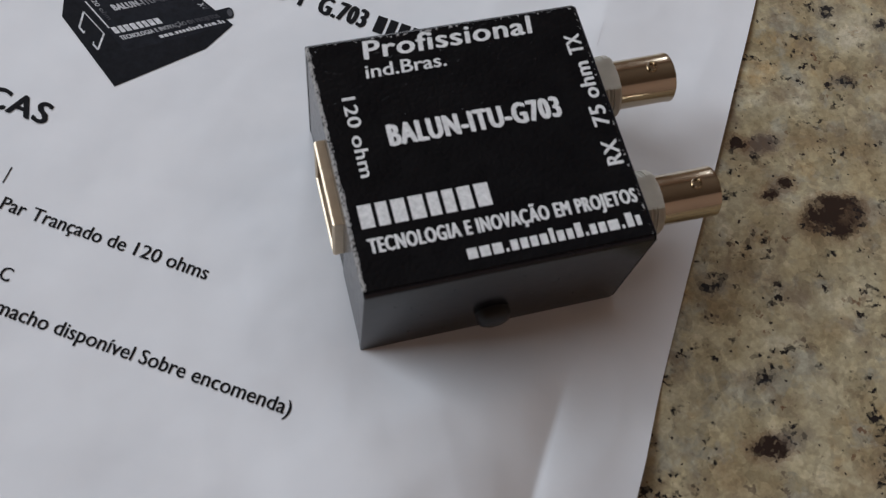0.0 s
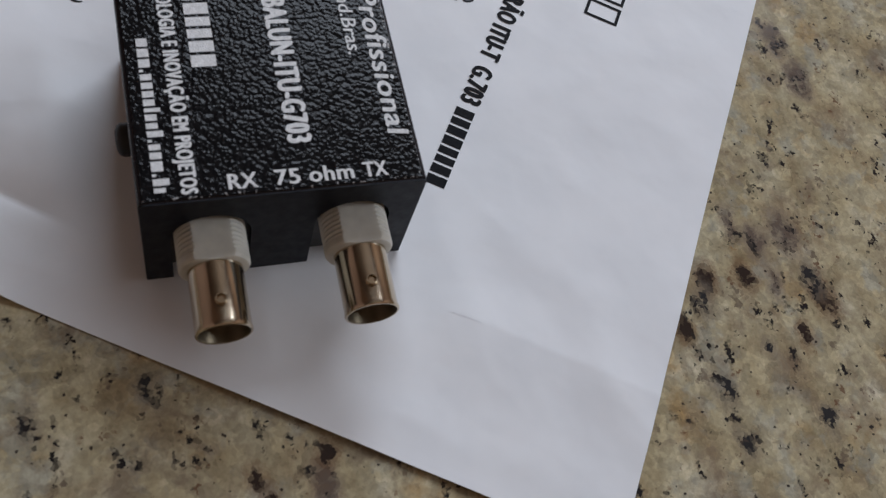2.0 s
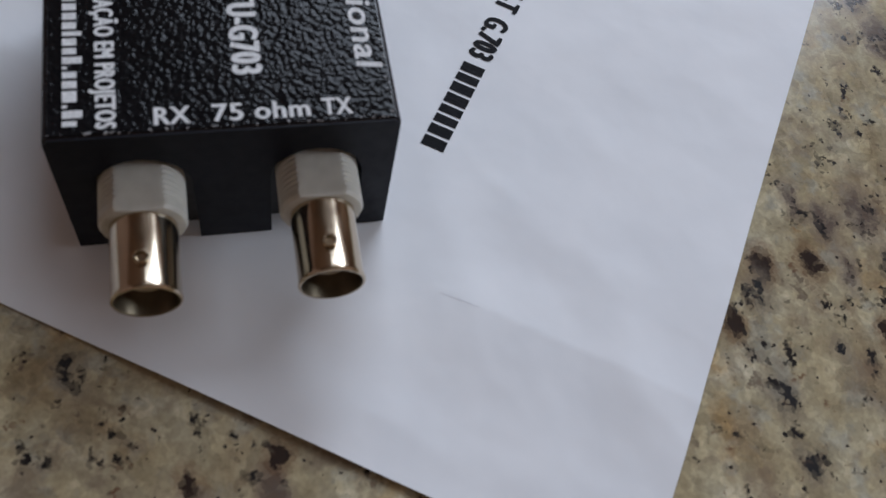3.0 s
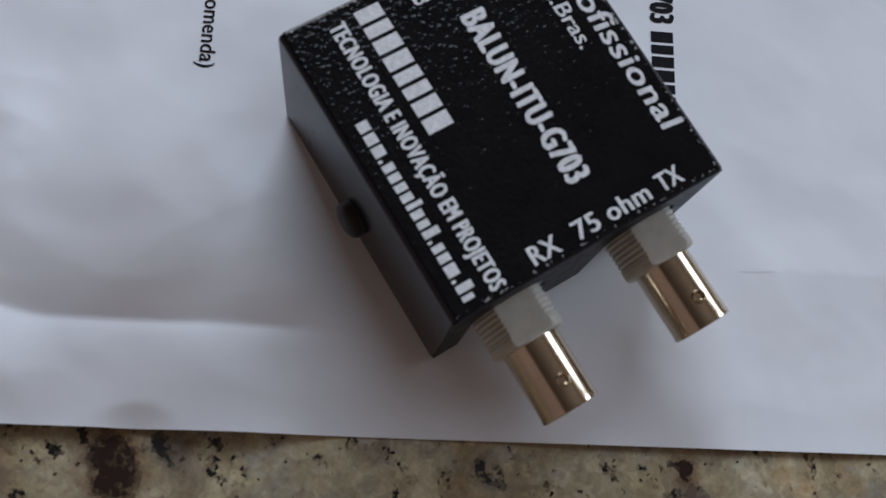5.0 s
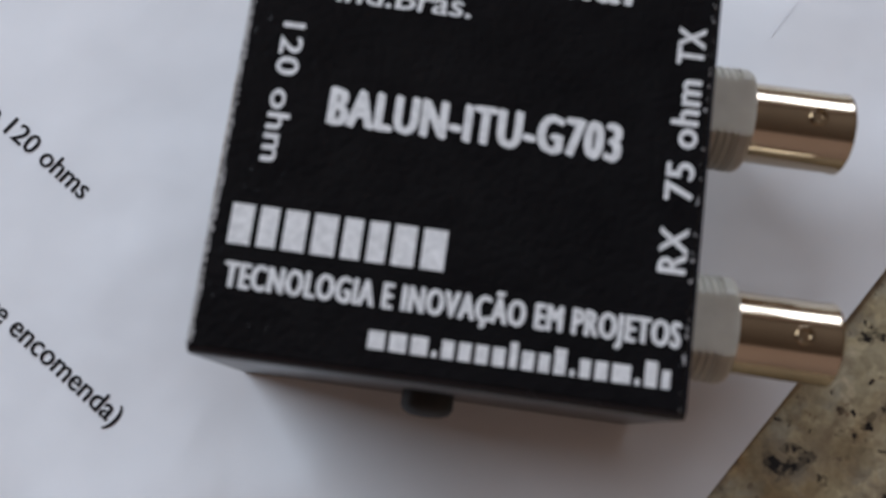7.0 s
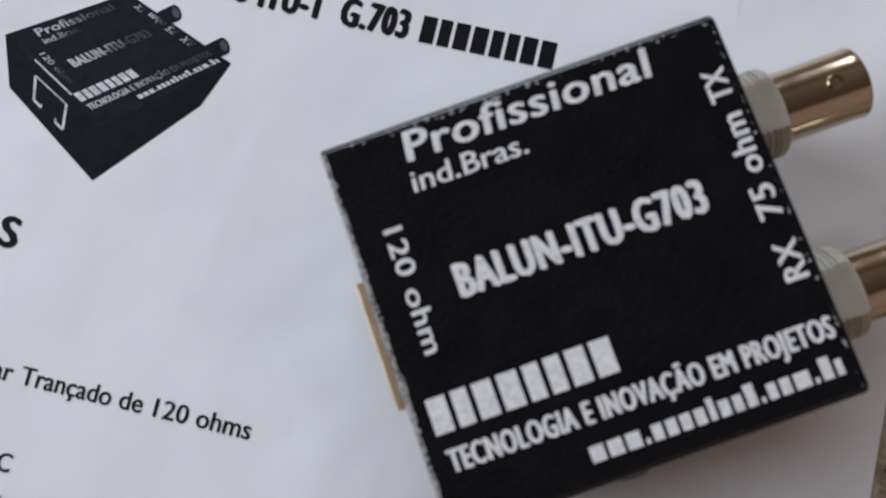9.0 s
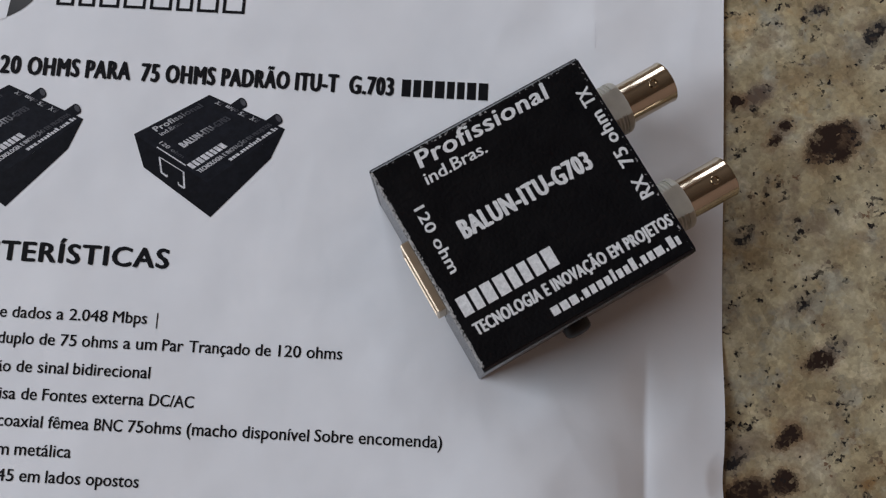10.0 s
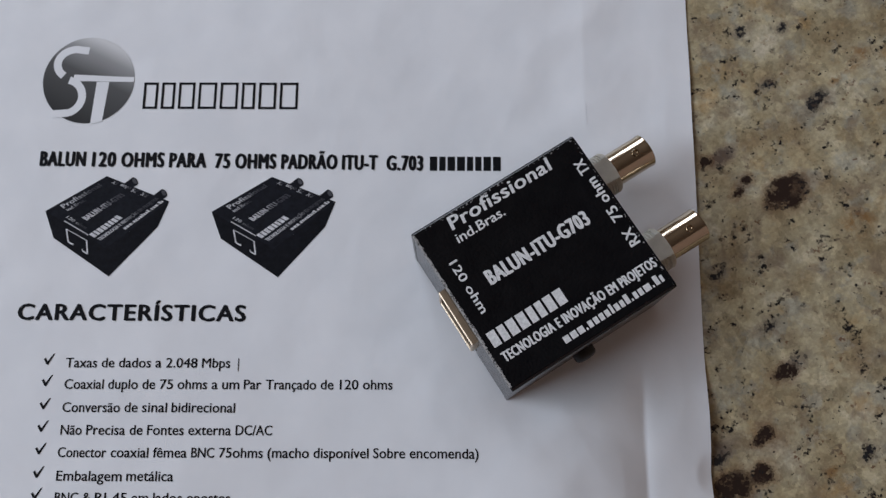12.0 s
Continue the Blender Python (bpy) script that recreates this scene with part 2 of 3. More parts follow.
def pebbled_black():
    """Black vinyl with a leather-like pebble and worn, whitish cut edges."""
    m, t, b = shader("pebbled_black")
    co = object_coord(t)
    vor = t.nodes.new("ShaderNodeTexVoronoi")
    vor.feature = "SMOOTH_F1"
    vor.inputs["Scale"].default_value = 1280
    vor.inputs["Smoothness"].default_value = 0.6
    wob = t.nodes.new("ShaderNodeTexNoise")
    wob.inputs["Scale"].default_value = 700
    t.links.new(co, wob.inputs["Vector"])
    va = node(t, "ShaderNodeVectorMath", operation="MULTIPLY_ADD")
    va.inputs[1].default_value = (0.0011, 0.0011, 0.0)
    t.links.new(wob.outputs["Color"], va.inputs[0])
    t.links.new(co, va.inputs[2])
    t.links.new(va.outputs[0], vor.inputs["Vector"])
    h = maths(t, "SUBTRACT", 1.0, vor.outputs["Distance"])
    h = maths(t, "ADD", h, maths(t, "MULTIPLY", noise_at(t, co, 900, 3), 0.5))
    bumped(t, b, h, 0.47, 0.00026)
    xyz = t.nodes.new("ShaderNodeSeparateXYZ")
    t.links.new(co, xyz.inputs[0])
    # wear along the cut edge above the jack, broken into chips
    near = maths(t, "LESS_THAN", xyz.outputs["X"], maths(t, "ADD", -0.0240, maths(t, "MULTIPLY", noise_at(t, co, 650, 3), 0.0010)))
    near = maths(t, "MULTIPLY", near, maths(t, "GREATER_THAN", noise_at(t, co, 1700, 2), 0.50))
    far = maths(t, "GREATER_THAN", xyz.outputs["Y"], maths(t, "SUBTRACT", 0.0226, maths(t, "MULTIPLY", noise_at(t, co, 600, 3), 0.0014)))
    far = maths(t, "MULTIPLY", far, maths(t, "GREATER_THAN", noise_at(t, co, 1300, 2), 0.60))
    front = maths(t, "GREATER_THAN", xyz.outputs["X"], maths(t, "SUBTRACT", 0.0240, maths(t, "MULTIPLY", noise_at(t, co, 620, 3), 0.0010)))
    front = maths(t, "MULTIPLY", front, maths(t, "GREATER_THAN", noise_at(t, co, 1700, 2), 0.63))
    wear = maths(t, "MAXIMUM", maths(t, "MAXIMUM", near, far), front)
    base = ramp(t, noise_at(t, co, 180, 4), (0.3, (0.005, 0.005, 0.006)), (0.7, (0.008, 0.008, 0.009)))
    t.links.new(mixed(t, wear, base, (0.36, 0.35, 0.35)), b.inputs["Base Color"])
    set_in(b, rough=0.13, spec=0.13)
    return m


def frayed():
    """The film's cut edge, where pale backing shows through the black."""
    m, t, b = shader("frayed_backing")
    co = object_coord(t)
    chips = ramp(t, noise_at(t, co, 1500, 4, 0.6), (0.40, (0.03, 0.03, 0.03)), (0.47, (0.30, 0.29, 0.28)), (0.70, (0.44, 0.43, 0.41)))
    t.links.new(chips, b.inputs["Base Color"])
    set_in(b, rough=0.75, spec=0.2)
    return m


def nylon():
    m, t, b = shader("nylon")
    co = object_coord(t)
    t.links.new(ramp(t, noise_at(t, co, 400, 4), (0.3, (0.50, 0.48, 0.42)), (0.7, (0.59, 0.57, 0.50))), b.inputs["Base Color"])
    set_in(b, rough=0.42, spec=0.4, sss=0.25)
    b.inputs["Subsurface Radius"].default_value = (0.002, 0.002, 0.0015)
    b.inputs["Subsurface Scale"].default_value = 0.6
    return m


def disc_grey():
    """Printed grey wash that runs from dark to nearly white."""
    m, t, b = shader("disc_grey")
    co = object_coord(t)
    xyz = t.nodes.new("ShaderNodeSeparateXYZ")
    t.links.new(co, xyz.inputs[0])
    # along the sheet's diagonal, from the disc's lower left to its upper right
    d = maths(t, "ADD", maths(t, "MULTIPLY", xyz.outputs["X"], 12.0), maths(t, "MULTIPLY", xyz.outputs["Y"], 25.0))
    t.links.new(ramp(t, maths(t, "ADD", d, 0.845), (0.15, 0.03), (0.55, 0.10), (0.74, 0.34), (0.86, 0.72)), b.inputs["Base Color"])
    set_in(b, rough=0.6, spec=0.2)
    return m


GRANITE = granite()
PAPER = paper_white()
INK = plain("printed_ink", (0.006, 0.006, 0.008), 0.65, spec=0.12, vary=0.3, scale=900)
INK_PALE = plain("printed_pale_ink", (0.62, 0.62, 0.64), 0.6, spec=0.2, vary=0.35, scale=1500)
INK_DIM = plain("printed_grey", (0.075, 0.075, 0.085), 0.6, spec=0.2, vary=0.3, scale=900)
INK_FADE = faded_print()
INK_FACE = plain("printed_photo_black", (0.0085, 0.0095, 0.014), 0.65, spec=0.12, vary=0.35, scale=600)
INK_SIDE = plain("printed_photo_dark", (0.0055, 0.006, 0.009), 0.65, spec=0.12, vary=0.35, scale=600)
# grey for the painted shade line of a short crease in the sheet
CREASE_SHADE = plain("faint_crease_shade", (0.74, 0.74, 0.77), 0.6, spec=0.2, vary=0.15, scale=1500)
DISC = disc_grey()
STEEL_BLACK = plain("black_enamel", (0.006, 0.006, 0.010), 0.24, spec=0.40, vary=0.15, scale=260, bump=0.06)
MATT_BLACK = plain("matt_black_enamel", (0.006, 0.007, 0.012), 0.48, spec=0.18, vary=0.15, scale=260)
PEBBLE = pebbled_black()
FRAYED = frayed()
LABEL_WHITE = plain("label_white_ink", (0.74, 0.74, 0.74), 0.55, vary=0.18, scale=1200, bump=0.5)
CHROME = plain("nickel_plate", (0.56, 0.475, 0.36), 0.14, metal=1.0, vary=0.05, scale=200)
JACK_METAL = plain("jack_shell", (0.70, 0.57, 0.42), 0.38, metal=1.0, vary=0.06, scale=500)
BORE = plain("dull_bore", (0.13, 0.105, 0.07), 0.42, metal=1.0, vary=0.2)
BRASS = plain("contact_brass", (0.62, 0.47, 0.22), 0.28, metal=1.0, vary=0.1)
NYLON = nylon()
BLACK_PLASTIC = plain("black_plastic", (0.012, 0.012, 0.013), 0.45, vary=0.2)
CREAM_PLASTIC = plain("cream_insulator", (0.42, 0.36, 0.26), 0.5)
WALL = plain("wall_paint", (0.37, 0.25, 0.175), 0.8, spec=0.2, vary=0.05, scale=3)
# invented pale tone: this unseen wall bounces warm fill into the shadows
WALL_BOUNCE = plain("bounce_wall_tone", (0.60, 0.44, 0.36), 0.8, spec=0.2, vary=0.05, scale=3)
# invented dark tone, in place of the person and phone that block overhead light
CEIL = plain("dark_ceiling_tone", (0.20, 0.155, 0.12), 0.85, spec=0.2, vary=0.04, scale=3)
FLOOR = plain("floor_tile", (0.22, 0.17, 0.13), 0.5, vary=0.1, scale=6)
CABINET = plain("cabinet_paint", (0.30, 0.22, 0.15), 0.5, vary=0.1, scale=8)


# ---- mesh helpers ----
def link_mesh(name, bm, material, smooth=False):
    me = bpy.data.meshes.new(name)
    bm.normal_update()
    bm.to_mesh(me)
    bm.free()
    me.materials.append(material)
    if smooth:
        for p in me.polygons:
            p.use_smooth = True
    return new(name, me)


def part(name, bm, material, parent, label="", smooth=False):
    ob = link_mesh(name, bm, material, smooth)
    ob.parent = parent
    if label:
        ob["label"] = label
    return ob


def block(x0, x1, y0, y1, z0, z1, bevel=0.0, segments=2):
    bm = bmesh.new()
    bmesh.ops.create_cube(bm, size=1.0)
    bmesh.ops.scale(bm, vec=(x1 - x0, y1 - y0, z1 - z0), verts=bm.verts)
    bmesh.ops.translate(bm, vec=((x0 + x1) / 2, (y0 + y1) / 2, (z0 + z1) / 2), verts=bm.verts)
    if bevel:
        bmesh.ops.bevel(bm, geom=list(bm.edges), offset=bevel, segments=segments, affect="EDGES", profile=0.5)
    return bm


def lathe(profile, segments, radius_at=None, capped=True):
    """Turns (x, r) pairs round the x axis. radius_at(angle, x, r) may reshape the section."""
    bm = bmesh.new()
    rings = []
    for x, r in profile:
        ring = []
        for k in range(segments):
            a = 2 * math.pi * k / segments
            y, z = (r * math.cos(a), r * math.sin(a)) if radius_at is None else radius_at(a, x, r)
            ring.append(bm.verts.new((x, y, z)))
        rings.append(ring)
    for a, b in zip(rings, rings[1:]):
        for k in range(segments):
            n = (k + 1) % segments
            bm.faces.new((a[k], a[n], b[n], b[k]))
    if capped:
        bm.faces.new(list(reversed(rings[0])))
        bm.faces.new(rings[-1])
    bmesh.ops.recalc_face_normals(bm, faces=bm.faces)
    return bm


def smooth_by_angle(ob, degrees=35):
    me = ob.data
    bm = bmesh.new()
    bm.from_mesh(me)
    for f in bm.faces:
        f.smooth = True
    for e in bm.edges:
        if len(e.link_faces) == 2 and e.calc_face_angle(0) > radians(degrees):
            e.smooth = False
    bm.to_mesh(me)
    bm.free()
    return ob


def glyphs(body, spacing=1.0, shear=0.0):
    """A flat mesh of a line of writing in the built-in font: vertices in its own units, faces."""
    cu = bpy.data.curves.new("writing", "FONT")
    cu.body, cu.size, cu.space_character, cu.shear, cu.resolution_u = body, 1.0, spacing, shear, 3
    ob = new("writing", cu)
    bpy.context.view_layer.update()
    me = bpy.data.meshes.new_from_object(ob.evaluated_get(bpy.context.evaluated_depsgraph_get()))
    verts = np.array([v.co[:2] for v in me.vertices]).reshape(-1, 2)
    faces = [tuple(p.vertices) for p in me.polygons]
    bpy.data.objects.remove(ob)
    bpy.data.curves.remove(cu)
    bpy.data.meshes.remove(me)
    return verts, faces


CAP = glyphs("H")[0][:, 1].max()


SMALL = glyphs("x")[0][:, 1].max() / CAP


def writing(body, at, width, cap, place, bold=0.0, shear=0.0, tall=0.0, bm=None):
    """A line of writing from its baseline's start, as wide and with capitals as high as given; place() lays a flat point into the world.
    bold: how far the strokes are thickened, in parts of the capitals' height; tall: the height of the small letters, likewise."""
    verts, faces = glyphs(body, 1.0 + 3.2 * max(0.0, bold - 0.025), shear)
    x0, x1 = verts[:, 0].min(), verts[:, 0].max()
    grow = bold * cap
    rise = verts[:, 1] / CAP
    if tall:
        rise = np.where(rise < SMALL, rise * tall / SMALL, tall + (rise - SMALL) * (1 - tall) / (1 - SMALL))
    xy = np.c_[at[0] + grow + (verts[:, 0] - x0) * (width - 2 * grow) / (x1 - x0), at[1] + rise * cap]
    bm = bm or bmesh.new()
    shifts = [(0, 0)] if not bold else [(-grow, 0), (0, 0), (grow, 0), (-grow / 2, grow / 2), (grow / 2, -grow / 2)]
    for k, (dx, dy) in enumerate(shifts):
        add_flat(bm, xy + (dx, dy), faces, place, k * 4e-6)
    return bm


def add_flat(bm, xy, faces, place, lift=0.0):
    vs = [bm.verts.new(Vector(place(x, y)) + Vector((0, 0, lift))) for x, y in xy]
    for f in faces:
        try:
            bm.faces.new([vs[i] for i in f])
        except ValueError:
            pass
    return bm


def flat_mesh(xy, faces, place):
    return add_flat(bmesh.new(), xy, faces, place)


def letter_bars(at, width, cap, widths, place, hollow=0.0, gap=0.14):
    """Plain blocks, one mesh for each letter of a trade name; hollow: the width of an outline in place of a solid block."""
    total = sum(w for w, _ in widths) + gap * (len(widths) - 1)
    unit, x, made = width / total, at[0], []
    for w, h in widths:
        xy, faces = [], []

        def rect(a, b, c, d):
            n = len(xy)
            xy.extend([(a, c), (b, c), (b, d), (a, d)])
            faces.append((n, n + 1, n + 2, n + 3))

        x1, y0, y1 = x + w * unit, at[1], at[1] + cap * h
        if hollow:
            rect(x, x + hollow, y0, y1)
            rect(x1 - hollow, x1, y0, y1)
            rect(x + hollow, x1 - hollow, y0, y0 + hollow)
            rect(x + hollow, x1 - hollow, y1 - hollow, y1)
        else:
            rect(x, x1, y0, y1)
        made.append(flat_mesh(xy, faces, place))
        x = x1 + gap * unit
    return made


def parts(name, made, material, parent, label=""):
    """One part for each mesh of a list, or the one part of a single mesh."""
    for bm in made if isinstance(made, list) else [made]:
        part(name, bm, material, parent, label)


# ---- room ----
def structure(name, bm, material, label):
    return tagged(link_mesh(name, bm, material), label, "", "", "structure")


RX0, RX1, RY0, RY1, RZ0, RZ1 = WINDOW[0], 1.6, -1.6, 2.0, -0.9, 2.2
structure("floor", block(RX0 - 0.2, RX1 + 0.2, RY0 - 0.2, RY1 + 0.2, RZ0 - 0.1, RZ0), FLOOR, "plain brown tiled kitchen floor")
# out of view; kept dark to shape reflections in the metal and label
structure("ceiling", block(RX0 - 0.2, RX1 + 0.2, RY0 - 0.2, RY1 + 0.2, RZ1, RZ1 + 0.1), CEIL, "unseen ceiling, darkened to keep reflections from above dark")
structure("wall_east", block(RX1, RX1 + 0.15, RY0, RY1, RZ0, RZ1), WALL, "plain beige painted wall")
# out of view; paler than the other walls only to act as a reflector
structure("wall_south", block(RX0, RX1, RY0 - 0.15, RY0, RZ0, RZ1), WALL_BOUNCE, "unseen wall, made pale pinkish to bounce fill light")


def window_wall(name, pieces):
    bm = bmesh.new()
    for piece in pieces:
        solid = block(*piece)
        me = bpy.data.meshes.new("piece")
        solid.to_mesh(me)
        solid.free()
        bm.from_mesh(me)
        bpy.data.meshes.remove(me)
    return structure(name, bm, WALL, "plain beige painted wall with a window opening")


x, a0, a1, z0, z1 = WINDOW
window_wall("wall_west", [(x - 0.15, x, RY0, a0, RZ0, RZ1), (x - 0.15, x, a1, RY1, RZ0, RZ1), (x - 0.15, x, a0, a1, RZ0, z0), (x - 0.15, x, a0, a1, z1, RZ1)])
y, a0, a1, z0, z1 = WINDOW_N
window_wall("wall_north", [(RX0, a0, y, y + 0.15, RZ0, RZ1), (a1, RX1, y, y + 0.15, RZ0, RZ1), (a0, a1, y, y + 0.15, RZ0, z0), (a0, a1, y, y + 0.15, z1, RZ1)])

slab = structure("countertop", block(-0.75, 0.75, -0.62, 0.62, -0.03, 0.0, 0.004, 3), GRANITE,
                 "polished cream granite countertop with brown and black flecks")
structure("counter_base", block(-0.73, 0.73, -0.60, 0.60, RZ0, -0.03), CABINET, "plain brown base under the countertop")

# ---- sheet of paper ----
PAGE_W, PAGE_H = 210.0, 297.0
PAGE_TURN = -32.7
CORNER = Vector((110.9, 73.3))                       # the sheet's top right corner, mm
ALONG = Vector((math.cos(radians(PAGE_TURN)), math.sin(radians(PAGE_TURN))))
TOP_LEFT = CORNER - PAGE_W * ALONG
BOX_W, BOX_D, BOX_H = 48.2, 46.5, 28.2


def step(a, b, x):
    t = min(1.0, max(0.0, (x - a) / (b - a)))
    return t * t * (3 - 2 * t)


def tent(s, before, after):
    """A ridge at s = 0 that rises over one width and falls over the other."""
    return max(0.0, 1 + s / before) ** 1.3 if s < 0 else max(0.0, 1 - s / after) ** 1.3


def swell(u, v):
    """Height of the sheet's upper face, mm, at u across and v down from its top left corner."""
    x = TOP_LEFT.x + u * ALONG.x + v * ALONG.y
    y = TOP_LEFT.y + u * ALONG.y - v * ALONG.x
    dx, dy = max(-x, 0, x - BOX_W), max(-y, 0, y - BOX_D)
    free = step(0.5, 16, math.hypot(dx, dy))
    h = 0.22 + 0.55 * noise.noise((u / 46, v / 46, 3.1)) + 0.16 * noise.noise((u / 13, v / 13, 7.7))
    # a pressed fold beside the edge: a hump, a sharp valley and a rising margin
    along_fold = step(108, 126, v) * (1 - step(164, 180, v))
    line = 193.2 - 8.0 * max(0.0, (v - 154) / 23) ** 2 + 0.4 * noise.noise((v / 20, 0.0, 1.0))
    if u < line:
        h += 2.6 * along_fold * step(146, 174, u) * (1 - max(0.0, (u - line + 13) / 13) ** 1.9)
    else:
        h += 1.5 * along_fold * (1 - math.exp(-(u - line) / 3.3))
    # a diagonal ridge past the fold's end, a crease inside it and two dents at the edge
    s = (u - 184.8) * 0.655 + (v - 176.6) * 0.756
    h += 1.3 * tent(s, 9, 10) * step(168, 178, u) * (1 - 0.6 * step(200, 210, u))
    s = (u - 157.6) * 0.958 + (v - 174.9) * 0.287
    h += 0.9 * tent(s, 16, 7) * step(158, 168, v) * (1 - step(186, 200, v))
    h -= 1.5 * max(0.0, 1 - math.hypot((u - 210.8) / 4.8, (v - 140.7) / 6.2))
    h -= 0.8 * max(0.0, 1 - math.hypot((u - 210) / 8.5, (v - 155) / 8.0))
    # a faint fold down from the top edge
    h += 0.50 * tent(u - 179.4, 10, 16) * (1 - step(36, 50, v))
    # sharp little creases where the sheet was crumpled
    crease = 1 - abs(noise.noise((u / 38 + 4.0, v / 30, 9.0))) * 2.2
    rough = step(105, 135, v) * step(118, 160, u - 0.25 * (v - 140))
    upper = step(140, 165, u) * (1 - step(85, 110, v))
    h += (0.10 + 0.50 * rough + 0.22 * upper) * max(0.0, crease)
    crease = 1 - abs(noise.noise((u / 17 + 1.0, v / 24, 2.0))) * 2.2
    h += (0.06 + 0.28 * rough + 0.10 * upper) * max(0.0, crease)
    # softer diagonal crumples in the lower part
    d = (u - 150) * 0.35 + (v - 150) * 0.94
    h += 0.55 * rough * math.exp(-(d / 7) ** 2) * (0.5 + 0.5 * noise.noise((u / 30, 2.0, 5.0)))
    d2 = (u - 120) * 0.8 - (v - 175) * 0.6
    h += 0.6 * rough * math.exp(-(d2 / 9) ** 2)
    h += 0.25 * step(190, 210, u) * (1 - step(60, 110, v))
    return 0.13 + free * max(0.0, h)


def on_page(u, v, lift=0.09):
    return (u * MM, -v * MM, (swell(u, v) + lift) * MM)


def paper_sheet():
    us = np.concatenate((np.linspace(0, 150, 100, endpoint=False), np.linspace(150, PAGE_W, 101)))
    vs = np.linspace(0, PAGE_H, 225)
    nu, nv = len(us), len(vs)
    top = [on_page(u, v, 0.0) for v in vs for u in us]
    under = [(x, y, z - 0.0001) for x, y, z in top]
    n = nu * nv
    faces = []
    for j in range(nv - 1):
        for i in range(nu - 1):
            a = j * nu + i
            faces.append((a, a + nu, a + nu + 1, a + 1))
            faces.append((n + a, n + a + 1, n + a + nu + 1, n + a + nu))
    rim = [i for i in range(nu)] + [j * nu + nu - 1 for j in range(1, nv)] + [n - 1 - i for i in range(1, nu)] + [j * nu for j in range(nv - 2, 0, -1)]
    edge = [top[a] for a in rim] + [under[a] for a in rim]
    k, base = len(rim), 2 * n
    for a in range(k):
        b = (a + 1) % k
        faces.append((base + a, base + k + a, base + k + b, base + b))
    me = bpy.data.meshes.new("paper_sheet")
    me.from_pydata(top + under + edge, [], faces)
    me.materials.append(PAPER)
    for p in me.polygons[:2 * (nu - 1) * (nv - 1)]:
        p.use_smooth = True
    ob = new("paper_sheet", me)
    ob.matrix_world = pose(TOP_LEFT.x * MM, TOP_LEFT.y * MM, 0.0, 0, 0, PAGE_TURN)
    return tagged(ob, "slightly crumpled white printed data sheet lying on the granite countertop", "paper")


page = paper_sheet()


# widths of the sheet's typeface, in thousandths of its size
WIDTHS = dict(zip("abcdefghijklmnopqrstuvwxyz", (601, 623, 521, 623, 596, 352, 623, 633, 274, 344, 592, 274, 973, 633, 607, 623, 623, 427, 521, 394, 633, 592, 818, 592, 592, 525)))
WIDTHS |= dict(zip("ABCDEFGHIJKLMNOPQRSTUVWXYZ", (684, 686, 698, 771, 632, 575, 775, 751, 421, 455, 693, 557, 843, 748, 787, 603, 787, 695, 684, 616, 732, 684, 989, 685, 615, 685)))
WIDTHS |= {" ": 352, ".": 364, "(": 454, ")": 454, "/": 454, "-": 454, "|": 454, "&": 727, "ç": 521, "ã": 601, "á": 601, "ê": 596, "í": 274}


def page_line(body, u, v, u_end, cap, bold=0.0, name="text_line", parent=None, v_end=None, tall=0.70):
    """A line of the sheet's print from u to u_end, its words spaced as in the sheet's typeface; tall: the small letters' height in capitals."""
    wide = [WIDTHS.get(c, 636) for c in body]
    total, at, bm = sum(wide), 0, bmesh.new()
    for word in body.split(" "):
        n = sum(wide[at:at + len(word)])
        start = sum(wide[:at])
        inset = 330 if word == "|" else 190 if word[0] == "1" else 30
        u0, u1 = u + (u_end - u) * (start + inset - 30) / total, u + (u_end - u) * (start + n - (50 if word != "|" else 70)) / total
        base = v + ((v if v_end is None else v_end) - v) * (u0 - u) / (u_end - u)
        writing(word, (u0, -base), u1 - u0, cap, lambda x, y: on_page(x, -y), bold, 0.0, tall, bm)
        at += len(word) + 1
    return part(name, bm, INK, parent or page)


def page_shape(points, material, name, parent=None, lift=0.08, cell=2.5, label=""):
    bm = bmesh.new()
    bm.faces.new([bm.verts.new((u, -v, 0)) for u, v in points])
    for axis in (0, 1):
        lo = min(v.co[axis] for v in bm.verts)
        hi = max(v.co[axis] for v in bm.verts)
        cut = lo + cell
        while cut < hi:
            co, no = [0, 0, 0], [0, 0, 0]
            co[axis], no[axis] = cut, 1
            bmesh.ops.bisect_plane(bm, geom=list(bm.verts) + list(bm.edges) + list(bm.faces), plane_co=co, plane_no=no)
            cut += cell
    for v in bm.verts:
        v.co = on_page(v.co.x, -v.co.y, lift)
    for f in bm.faces:
        if f.normal.z < 0:
            f.normal_flip()
    return part(name, bm, material, parent or page, label)


NAME = [(0.9, 1), (0.75, 1), (0.9, 1), (0.95, 1), (0.75, 1), (0.75, 1), (0.9, 1), (0.95, 1)]
NAME_WIDE = [(0.82, 1), (0.76, 1), (0.92, 1), (1.02, 1), (1.0, 1), (0.76, 1), (0.98, 1), (1.02, 1)]

# heading line
parts("name_block", letter_bars((135.0, -57.3), 20.2, 4.2, NAME, lambda x, y: on_page(x, -y), 0, 0.26), INK, page)
